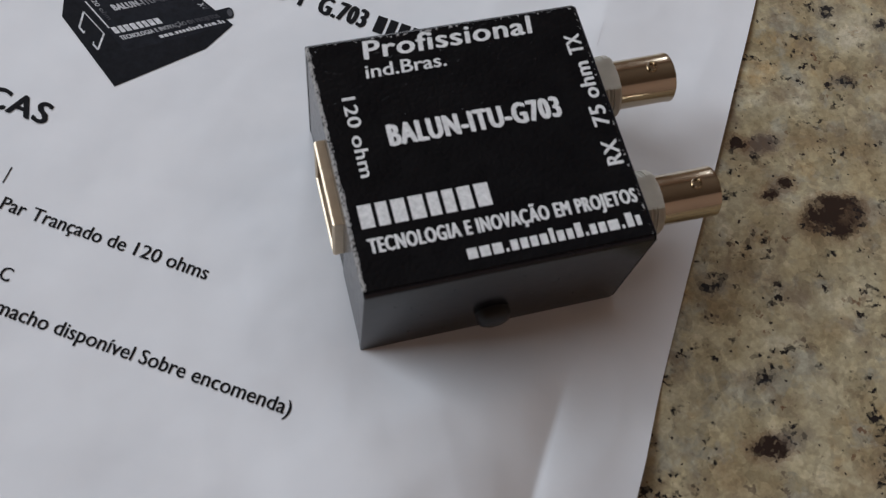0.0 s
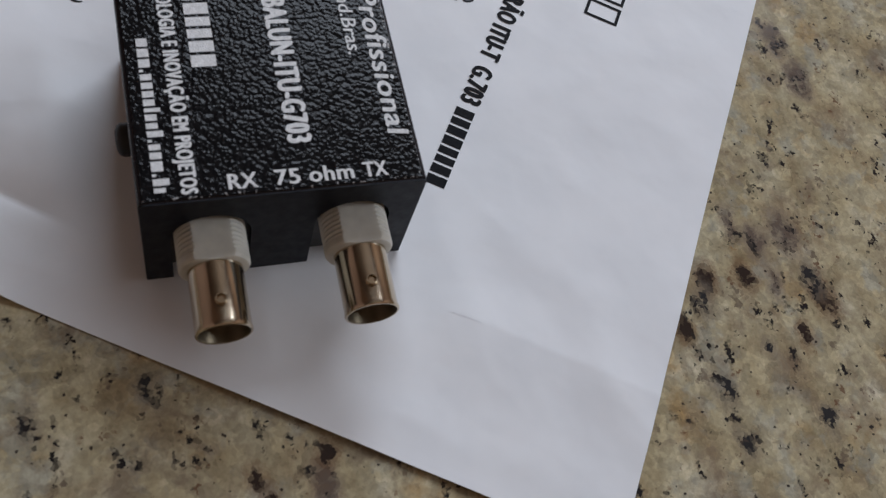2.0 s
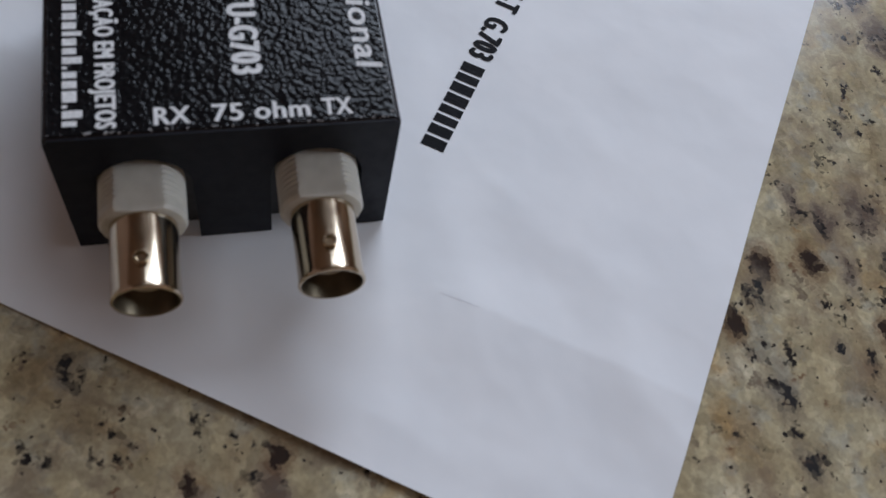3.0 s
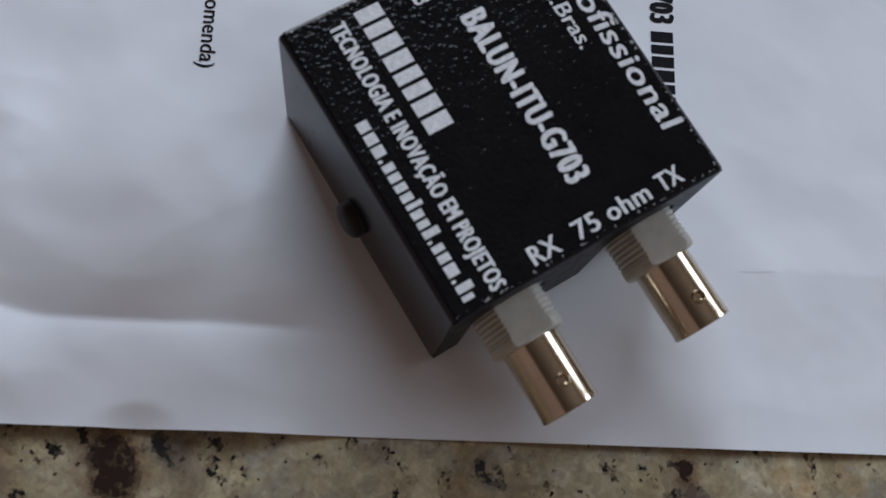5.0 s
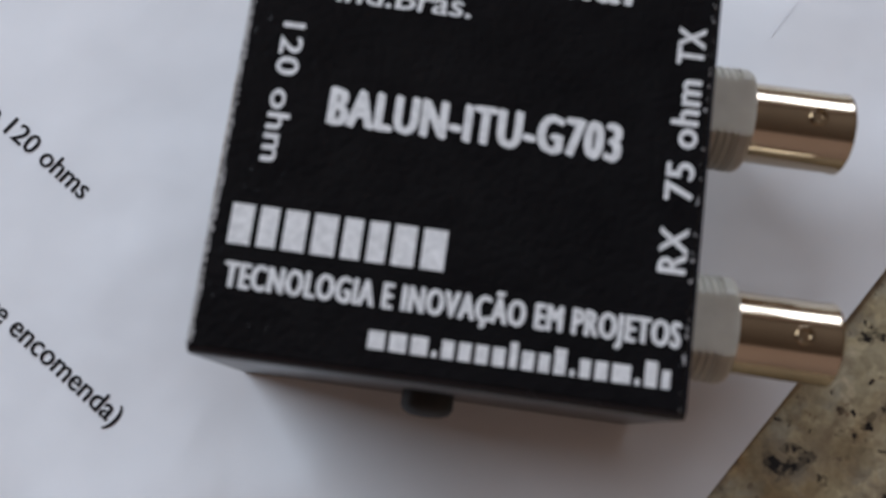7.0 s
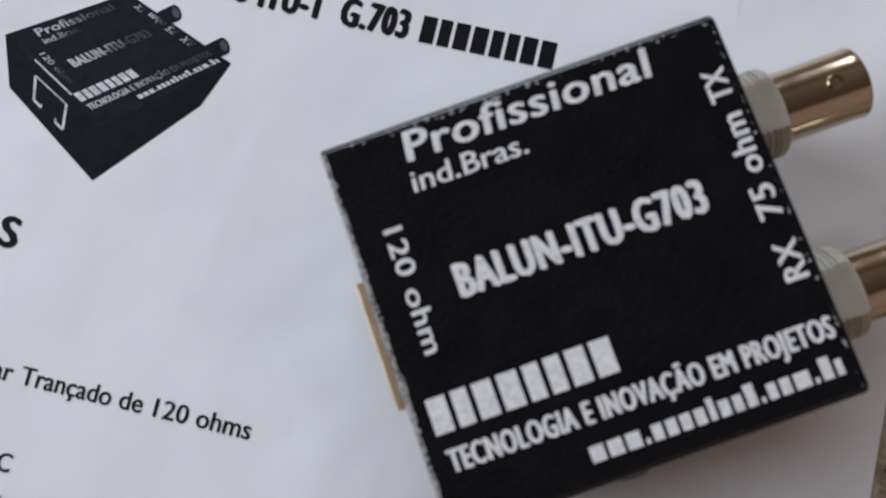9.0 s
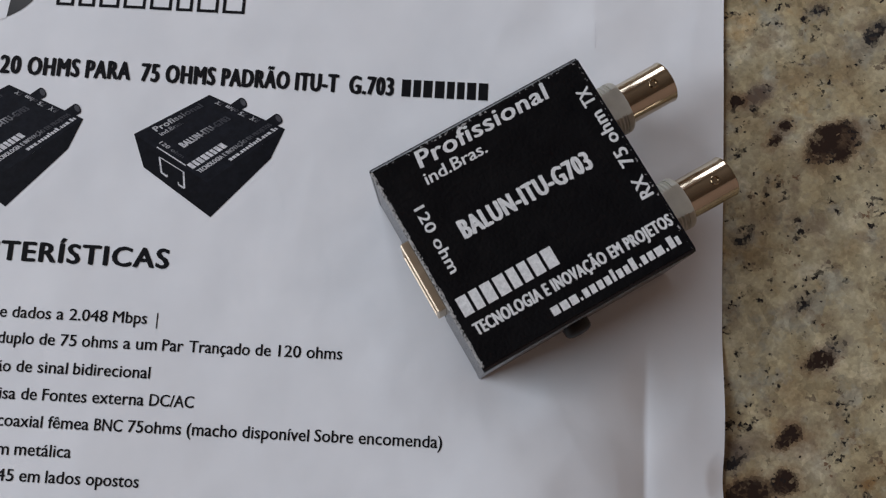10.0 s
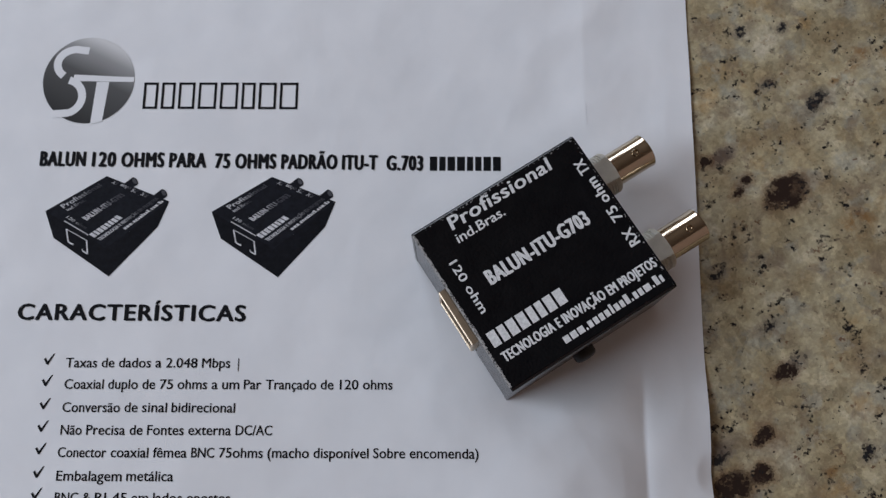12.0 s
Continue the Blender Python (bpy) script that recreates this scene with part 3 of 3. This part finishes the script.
for body, u, u_end in (("BALUN", 23.2, 36.5), ("120", 38.2, 45.2), ("OHMS", 46.6, 59.1), ("PARA", 60.4, 71.2), ("75", 73.5, 78.0), ("OHMS", 79.3, 91.2),
                       ("PADRÃO", 92.5, 108.7), ("ITU-T", 109.9, 120.2), ("G.703", 122.6, 133.2)):
    v = 56.3 + 0.9 * (u - 23.0) / 100
    part("heading", writing(body, (u, -v), u_end - u, 4.25, lambda x, y: on_page(x, -y), 0.070), INK, page)
part("heading", writing("CARACTERÍSTICAS", (21.7, -100.8), 63.2, 4.35, lambda x, y: on_page(x, -y), 0.062), INK, page)

LINES = [
    ("Taxas de dados a 2.048 Mbps |", 36.4, 113.8, 83.9),
    ("Coaxial duplo de 75 ohms a um Par Trançado de 120 ohms", 36.6, 119.6, 125.8),
    ("Conversão de sinal bidirecional", 36.6, 125.8, 83.5),
    ("Não Precisa de Fontes externa DC/AC", 36.7, 131.8, 93.8),
    ("Conector coaxial fêmea BNC 75ohms (macho disponível Sobre encomenda)", 36.5, 137.7, 149.0),
    ("Embalagem metálica", 36.7, 143.8, 68.2),
    ("BNC & RJ-45 em lados opostos", 36.8, 149.4, 83.6),
]
for body, u, v, u_end in LINES:
    page_line(body, u, v, u_end, 2.55, 0.020, v_end=v - 0.5 * (u_end - u) / 112)
    tick = [(30.3, v - 2.2), (30.8, v - 2.6), (31.4, v - 1.6), (32.8, v - 3.6), (33.3, v - 3.8), (31.65, v - 0.7), (31.2, v - 0.7)]
    page_shape(tick, INK, "check_mark")
page_line("DE 120ohms", 80.0, 155.2, 100.4, 2.55, 0.020)


# trade mark: a shaded disc crossed by white bands, and a row of outlined blocks
def sweep(centre, width):
    """The outline of a band of one width along a line of points."""
    one, two = [], []
    for k, (u, v) in enumerate(centre):
        (a, b), (c, d) = centre[max(0, k - 1)], centre[min(len(centre) - 1, k + 1)]
        far = math.hypot(c - a, d - b)
        nu, nv = -(d - b) / far * width / 2, (c - a) / far * width / 2
        one.append((u + nu, v + nv))
        two.append((u - nu, v - nv))
    return one + two[::-1]


def trade_mark():
    cu, cv, r = 35.0, 30.0, 13.4
    ring = [(cu + r * math.cos(a), cv + r * math.sin(a)) for a in np.linspace(0, 2 * math.pi, 49)[:-1]]
    disc = page_shape(ring, DISC, "trade_mark", label="dark grey printed disc fading to white")
    # an upper and a lower sweeping band, a cross bar and a wedge
    upper = [(cu - 0.8 - 5.4 * math.sin(a) - 3.4, cv - 5.0 - 4.6 * math.cos(a)) for a in np.linspace(0.0, 2.5, 14)]
    upper = [(cu - 0.6, cv - 9.1)] + upper
    lower = [(cu - 6.4 + 4.9 * math.sin(a), cv + 5.2 - 5.2 * math.cos(a)) for a in np.linspace(0.15, 2.9, 14)]
    lower = lower + [(cu - 9.8, cv + 10.6)]
    for line in (upper, lower):
        page_shape(sweep(line, 2.3), PAPER, "band", disc, 0.13)
    page_shape([(cu - 4.4, cv - 1.7), (cu + 13.3, cv - 1.0), (cu + 13.3, cv + 0.5), (cu - 4.4, cv + 0.3)], PAPER, "band", disc, 0.13)
    page_shape([(cu + 2.4, cv + 0.5), (cu + 6.1, cv + 0.5), (cu + 5.0, cv + 12.8), (cu + 1.6, cv + 13.6)], PAPER, "band", disc, 0.13)


trade_mark()
parts("name_block", letter_bars((51.4, -38.9), 45.1, 8.2, NAME_WIDE, lambda x, y: on_page(x, -y), 0.72, 0.20), INK, page)


# ---- writing on the adapter's label, in mm from its lower left corner ----
def label_writing(put):
    """put(name, mesh maker): each line of the label's writing, laid by the place function that put() gives."""
    put("label_text", lambda place: writing("Profissional", (9.1, 41.2), 30.4, 3.5, place, 0.045, 0.10))
    put("label_text", lambda place: writing("ind.Bras.", (8.7, 37.5), 14.0, 2.5, place, 0.025, 0.08))
    put("label_text", lambda place: writing("BALUN-ITU-G703", (9.7, 24.3), 29.9, 3.8, place, 0.068))
    put("name_block", lambda place: letter_bars((2.0, 10.8), 21.5, 4.1, NAME, place, 0, 0.26))
    put("label_text", lambda place: writing("TECNOLOGIA E INOVAÇÃO EM PROJETOS", (2.3, 6.5), 44.9, 2.45, place, 0.062))
    web = [(1.1, .72)] * 3 + [(.3, .25)] + [(.8, .72)] * 3 + [(.8, .72), (.5, 1), (.8, .72), (.7, .72), (.75, 1), (.3, .25), (.7, .72), (.8, .72), (1.2, .72), (.3, .25), (.8, 1), (.55, .72)]
    put("address_block", lambda place: letter_bars((17.2, 2.4), 29.3, 2.5, web, place, 0, 0.30))
    put("label_text", lambda place: writing("120 ohm", (0, 0), 15.0, 2.2, lambda x, y: place(3.8 + y, 34.5 - x), 0.040))
    for body, y0, y1 in (("RX", 13.7, 18.4), ("75", 21.1, 25.2), ("ohm", 26.6, 34.0), ("TX", 35.6, 39.7)):
        put("label_text", lambda place, b=body, a=y0, e=y1: writing(b, (0, 0), e - a, 2.7, lambda x, y: place(47.0 - y, a - 0.05 + x), 0.045))


# ---- printed pictures of the adapter ----
def printed_picture(du, dv):
    near, right, top, left = (91.6, 80.4), (108.5, 66.7), (90.1, 59.3), (73.5, 69.7)
    low, low_left, low_right = (93.2, 88.5), (76.6, 77.5), (105.8, 74.0)

    def moved(pts):
        return [(u + du, v + dv) for u, v in pts]

    pic = page_shape(moved([left, near, right, top]), INK_FACE, "printed_picture", label="flat dark picture of a small box")
    page_shape(moved([left, low_left, low, near]), INK_SIDE, "picture_side", pic)
    page_shape(moved([near, low, low_right, right]), INK_SIDE, "picture_side", pic)
    # two stubs that point away along the box's length
    ax, ay = 0.793, -0.609
    for u, v in ((96.2, 62.3), (104.8, 65.8)):
        def oval(t0, t1, r, k=1.0):
            return [(u + k * 2.5 * ax + r * (0.55 * math.cos(a) * ax - math.sin(a) * ay), v + k * 2.5 * ay + r * (0.55 * math.cos(a) * ay + math.sin(a) * ax))
                    for a in np.linspace(t0, t1, 11)]
        stub = oval(math.pi / 2, math.pi * 1.5, 1.25, 0.0) + oval(-math.pi / 2, math.pi / 2, 1.35)
        stub = page_shape(moved(stub), INK_FACE, "picture_connector", pic, 0.10)
        page_shape(moved(oval(0, 2 * math.pi * 10 / 11, 0.95)), INK_DIM, "picture_bore", stub, 0.12)
    # the jack: an open outline with a stepped lower edge
    j = [(80.0, 74.9), (86.0, 78.2), (86.6, 82.1), (80.9, 78.6)]

    def inside(a, b):
        u, v = ((1 - a) * (1 - b) * j[0][k] + a * (1 - b) * j[1][k] + a * b * j[2][k] + (1 - a) * b * j[3][k] for k in (0, 1))
        return u, v

    strokes = [((0, 0), (0, 1), 0.20), ((0, 0), (1, 0), 0.10), ((1, 0), (1, 1), 0.20), ((0, 1), (0.26, 1), 0.18), ((0.74, 1), (1, 1), 0.18),
               ((0.26, 1), (0.26, 0.86), 0.10), ((0.74, 1), (0.74, 0.86), 0.10)]
    for p, q, half in strokes:
        (u0, v0), (u1, v1) = inside(*p), inside(*q)
        length = math.hypot(u1 - u0, v1 - v0)
        nu, nv = -(v1 - v0) / length * half, (u1 - u0) / length * half
        page_shape(moved([(u0 - nu, v0 - nv), (u1 - nu, v1 - nv), (u1 + nu, v1 + nv), (u0 + nu, v0 + nv)]), INK_PALE, "picture_jack", pic, 0.13)

    # the pale cut edge over the jack
    page_shape(moved([(79.2, 72.4), (86.4, 76.5), (86.3, 76.75), (79.1, 72.65)]), INK_PALE, "picture_edge", pic, 0.13)

    def place(x, y):
        a, b = x / BOX_W, y / BOX_D
        u, v = ((1 - a) * (1 - b) * near[k] + a * (1 - b) * right[k] + (1 - a) * b * left[k] + a * b * top[k] for k in (0, 1))
        return on_page(u + du, v + dv, 0.13)

    label_writing(lambda name, make: parts("picture_" + name, make(place), INK_FADE if name == "label_text" else INK_PALE, pic))


printed_picture(-47.2, 0.0)
printed_picture(0, 0)
printed_picture(17.4, 107.8)
# a short crease's faint shade painted as a thin grey line, and a speck
page_shape([(179.9, 43.2), (179.98, 43.2), (179.76, 36.9), (179.7, 36.9)], CREASE_SHADE, "painted_crease")
page_shape([(158.8, 169.7), (159.0, 169.7), (158.95, 170.1), (158.78, 170.1)], INK, "speck")


# ---- adapter box ----
def adapter():
    box = new("adapter_box")
    box.location = (0.0240, 0.0229, 0.00014)
    tagged(box, "small black metal adapter box with white lettering standing on the paper", "adapter")
    w, d, h, wall = BOX_W / 2 * MM, BOX_D / 2 * MM, BOX_H * MM, 0.0012

    # cover: an inverted trough with softened edges
    def section(inset):
        r, pts = 0.0010, []
        dd, hh = d - inset, h - inset
        pts.append((-dd, 0.0))
        for k in range(5):
            a = math.pi - k * math.pi / 8
            pts.append((-dd + r + r * math.cos(a), hh - r + r * math.sin(a)))
        for k in range(5):
            a = math.pi / 2 - k * math.pi / 8
            pts.append((dd - r + r * math.cos(a), hh - r + r * math.sin(a)))
        pts.append((dd, 0.0))
        pts += [(d - wall, 0.0), (d - wall, h - wall), (-d + wall, h - wall), (-d + wall, 0.0)]
        return pts

    bm = bmesh.new()
    rings = [[bm.verts.new((x, y, z)) for y, z in section(i)] for x, i in ((-w, 0.00015), (-w + 0.0002, 0), (w - 0.0002, 0), (w, 0.00015))]
    n = len(rings[0])
    for a, b in zip(rings, rings[1:]):
        for k in range(n):
            bm.faces.new((a[k], a[(k + 1) % n], b[(k + 1) % n], b[k]))
    bm.faces.new(rings[0])
    bm.faces.new(rings[-1])
    bmesh.ops.recalc_face_normals(bm, faces=bm.faces)
    smooth_by_angle(part("cover", bm, STEEL_BLACK, box, "black enamelled steel cover"), 30)

    def plate(outline, x0, x1, label, enamel):
        bm = bmesh.new()
        a = [bm.verts.new((x0, y, z)) for y, z in outline]
        b = [bm.verts.new((x1, y, z)) for y, z in outline]
        m = len(outline)
        for k in range(m):
            bm.faces.new((a[k], a[(k + 1) % m], b[(k + 1) % m], b[k]))
        bm.faces.new(a)
        bm.faces.new(b)
        bmesh.ops.recalc_face_normals(bm, faces=bm.faces)
        return part("end_plate", bm, enamel, box, label)

    e, top = d - wall - 0.00003, h - wall - 0.00003
    slot, axis = 0.0066, 0.0160
    ef, tf = d - 0.0001, h - 0.0001
    out = [(-ef, 0.0004), (-ef, tf - 0.0008), (-ef + 0.0008, tf), (ef - 0.0008, tf), (ef, tf - 0.0008), (ef, 0.0004)]
    for c in (0.0120, -0.0120):
        out.append((c + slot, 0.0004))
        for k in range(13):
            a = k * math.pi / 12
            out.append((c + slot * math.cos(a), axis + slot * math.sin(a)))
        out.append((c - slot, 0.0004))
    plate(out, w + 0.00002, w + 0.00030, "black steel plate slotted for the connectors", MATT_BLACK)
    jy0, jy1, jz0, jz1 = -0.0081, 0.0079, 0.0094, 0.0225
    out = [(-e, 0.0004), (-e, top), (e, top), (e, 0.0004), (jy1, 0.0004), (jy1, jz1), (jy0, jz1), (jy0, 0.0004)]
    plate(out, -w + 0.00008, -w + wall, "black steel plate cut out for the jack", STEEL_BLACK)

    # added black filler: stops light and lit paper showing through the slots
    part("light_block", block(-w + 0.013, w - 0.0022, -d + 0.0016, d - 0.0016, 0.0012, h - 0.002), BLACK_PLASTIC, box, "black filler block added to keep the inside dark")

    # pebbled film with its writing
    film = part("top_label", block(-w + 0.0002, w - 0.0002, -d + 0.0008, d - 0.0008, h - 0.00005, h + 0.0002, 0.0001, 1), PEBBLE, box,
                "pebbled black film with worn edges")
    place = lambda x, y: (x * MM - 0.0240, y * MM - 0.0229, h + 0.00023)
    label_writing(lambda name, make: parts(name, make(place), LABEL_WHITE, film))

    # the film's torn edge over the jack: a ragged slanting strip
    rng = random.Random(7)
    bm, rows = bmesh.new(), []
    for k in range(121):
        y = -d + 0.0009 + (2 * d - 0.0018) * k / 120
        rag = rng.uniform(0.0, 0.00022)
        rows.append([bm.verts.new(p) for p in ((-w - 0.00004, y, h - 0.00075 + rag), (-w - 0.00006, y, h - 0.0001), (-w + 0.00018 + rag, y, h + 0.00022), (-w + 0.00035 + rag, y, h + 0.00021))])
    for a, b in zip(rows, rows[1:]):
        for k in range(3):
            bm.faces.new((a[k], b[k], b[k + 1], a[k + 1]))
    bmesh.ops.recalc_face_normals(bm, faces=bm.faces)
    part("torn_edge", bm, FRAYED, film, "frayed pale cut edge")

    # network jack: metal shell round a dark plug hole
    bm = bmesh.new()
    def frame_ring(x, g):
        return [bm.verts.new((x, y, z)) for y, z in ((jy0 + g, jz0 + g), (jy1 - g, jz0 + g), (jy1 - g, jz1 - g), (jy0 + g, jz1 - g))]
    sections = [frame_ring(-w + 0.004, 0.0001), frame_ring(-w - 0.0014, 0.0001), frame_ring(-w - 0.0017, 0.0003),
                frame_ring(-w - 0.0017, 0.0007), frame_ring(-w - 0.0014, 0.0009), frame_ring(-w + 0.003, 0.0009)]
    for a, b in zip(sections, sections[1:]):
        for k in range(4):
            bm.faces.new((a[k], a[(k + 1) % 4], b[(k + 1) % 4], b[k]))
    bmesh.ops.recalc_face_normals(bm, faces=bm.faces)
    jack = part("jack", bm, JACK_METAL, box, "nickel-plated jack shell")
    insert = [(jy0 + 0.001, jz0 + 0.001), (jy1 - 0.001, jz0 + 0.001), (jy1 - 0.001, jz1 - 0.001), (jy0 + 0.001, jz1 - 0.001)]
    hole = [(jy0 + 0.0026, jz0 + 0.0036), (jy0 + 0.0026, jz1 - 0.0024), (jy1 - 0.0026, jz1 - 0.0024), (jy1 - 0.0026, jz0 + 0.0036)]
    bm = bmesh.new()
    a = [bm.verts.new((-w - 0.0009, y, z)) for y, z in insert]
    b = [bm.verts.new((-w - 0.0009, y, z)) for y, z in (hole[0], hole[3], hole[2], hole[1])]
    c = [bm.verts.new((-w + 0.010, y, z)) for y, z in (hole[0], hole[3], hole[2], hole[1])]
    for k in range(4):
        bm.faces.new((a[k], a[(k + 1) % 4], b[(k + 1) % 4], b[k]))
        bm.faces.new((b[k], b[(k + 1) % 4], c[(k + 1) % 4], c[k]))
    bm.faces.new(c)
    part("plug_hole", bm, BLACK_PLASTIC, jack, "black plastic insert")
    part("jack_foot", block(-w + 0.0002, -w + 0.010, jy0 + 0.0002, jy1 - 0.0002, 0.0006, jz0 + 0.0001, 0.0002, 1), BLACK_PLASTIC, jack, "black plastic foot")

    # screw head low on the long side
    bm = lathe([(0, 0.0031), (0.0014, 0.0031), (0.0021, 0.0027), (0.0025, 0.0018), (0.0026, 0.0006)], 28)
    bmesh.ops.rotate(bm, verts=bm.verts, cent=(0, 0, 0), matrix=Matrix.Rotation(radians(-90), 3, "Z"))
    bmesh.ops.translate(bm, verts=bm.verts, vec=(-0.0006, -d, 0.0074))
    smooth_by_angle(part("screw", bm, BLACK_PLASTIC, box, "black round screw head"), 40)

    # coaxial connectors
    for cy in (-0.0123, 0.0120):
        coaxial_connector(box, w, cy, axis)
    return box


def coaxial_connector(box, w, cy, cz):
    r = 0.00455
    x0, x1 = w + 0.0066, w + 0.0182
    barrel = [(x0 - 0.004, r), (x0 + 0.0030, r), (x1 - 0.0010, r), (x1 - 0.0005, r + 0.0001), (x1 - 0.00015, r + 0.00008), (x1, r - 0.00008), (x1, r - 0.0003)]
    bm = lathe(barrel, 48, None, False)
    bmesh.ops.translate(bm, verts=bm.verts, vec=(0, cy, cz))
    body = smooth_by_angle(part("coaxial_connector", bm, CHROME, box, "nickel-plated bayonet socket"), 35)

    bm = bmesh.new()
    ends = [[bm.verts.new((xx, cy + rr * math.cos(k * math.pi / 24), cz + rr * math.sin(k * math.pi / 24))) for k in range(48)]
            for xx, rr in ((x1, r - 0.0003), (x1 - 0.0003, r - 0.0005), (x1 - 0.009, r - 0.0005))]
    for a, b in zip(ends, ends[1:]):
        for k in range(48):
            n = (k + 1) % 48
            bm.faces.new((a[k], a[n], b[n], b[k]))
    bm.faces.new(ends[-1])
    part("bore", bm, BORE, body, "dull brownish metal bore", True)

    # threaded nylon collar with a flat on top and below
    def flatted(a, x, rr):
        y, z = rr * math.cos(a), rr * math.sin(a)
        return y, max(-0.0048, min(0.0048, z))

    prof, x = [(w - 0.0030, 0.0056)], w - 0.0012
    while x < w + 0.0046:
        prof += [(x, 0.00566), (x + 0.00030, 0.0059), (x + 0.00042, 0.0059), (x + 0.00072, 0.00566)]
        x += 0.00082
    prof += [(w + 0.0053, 0.0059), (w + 0.0063, 0.0059), (w + 0.0068, 0.0056), (w + 0.0070, 0.0049)]
    bm = lathe(prof, 96, flatted)
    bmesh.ops.translate(bm, verts=bm.verts, vec=(0, cy, cz))
    smooth_by_angle(part("collar", bm, NYLON, body, "off-white nylon threaded collar"), 20)

    for side in (1, -1):
        bm = lathe([(0, 0.0010), (0.00065, 0.0010), (0.0008, 0.00092), (0.0008, 0.00072), (0.0002, 0.0005)], 20)
        bmesh.ops.rotate(bm, verts=bm.verts, cent=(0, 0, 0), matrix=Matrix.Rotation(radians(-90 * side), 3, "Y"))
        bmesh.ops.translate(bm, verts=bm.verts, vec=(w + 0.0139, cy, cz + side * (r - 0.00012)))
        smooth_by_angle(part("lug", bm, CHROME, body), 40)
    bm = lathe([(x1 - 0.0088, 0.0024), (x1 - 0.0030, 0.0024), (x1 - 0.0026, 0.0021), (x1 - 0.0026, 0.0008)], 28)
    bmesh.ops.translate(bm, verts=bm.verts, vec=(0, cy, cz))
    smooth_by_angle(part("insulator", bm, CREAM_PLASTIC, body, "cream plastic insulator"), 40)
    bm = lathe([(x1 - 0.005, 0.0007), (x1 - 0.0024, 0.0007), (x1 - 0.0022, 0.0005)], 16)
    bmesh.ops.translate(bm, verts=bm.verts, vec=(0, cy, cz))
    part("contact", bm, BRASS, body, "brass centre contact")


adapter()
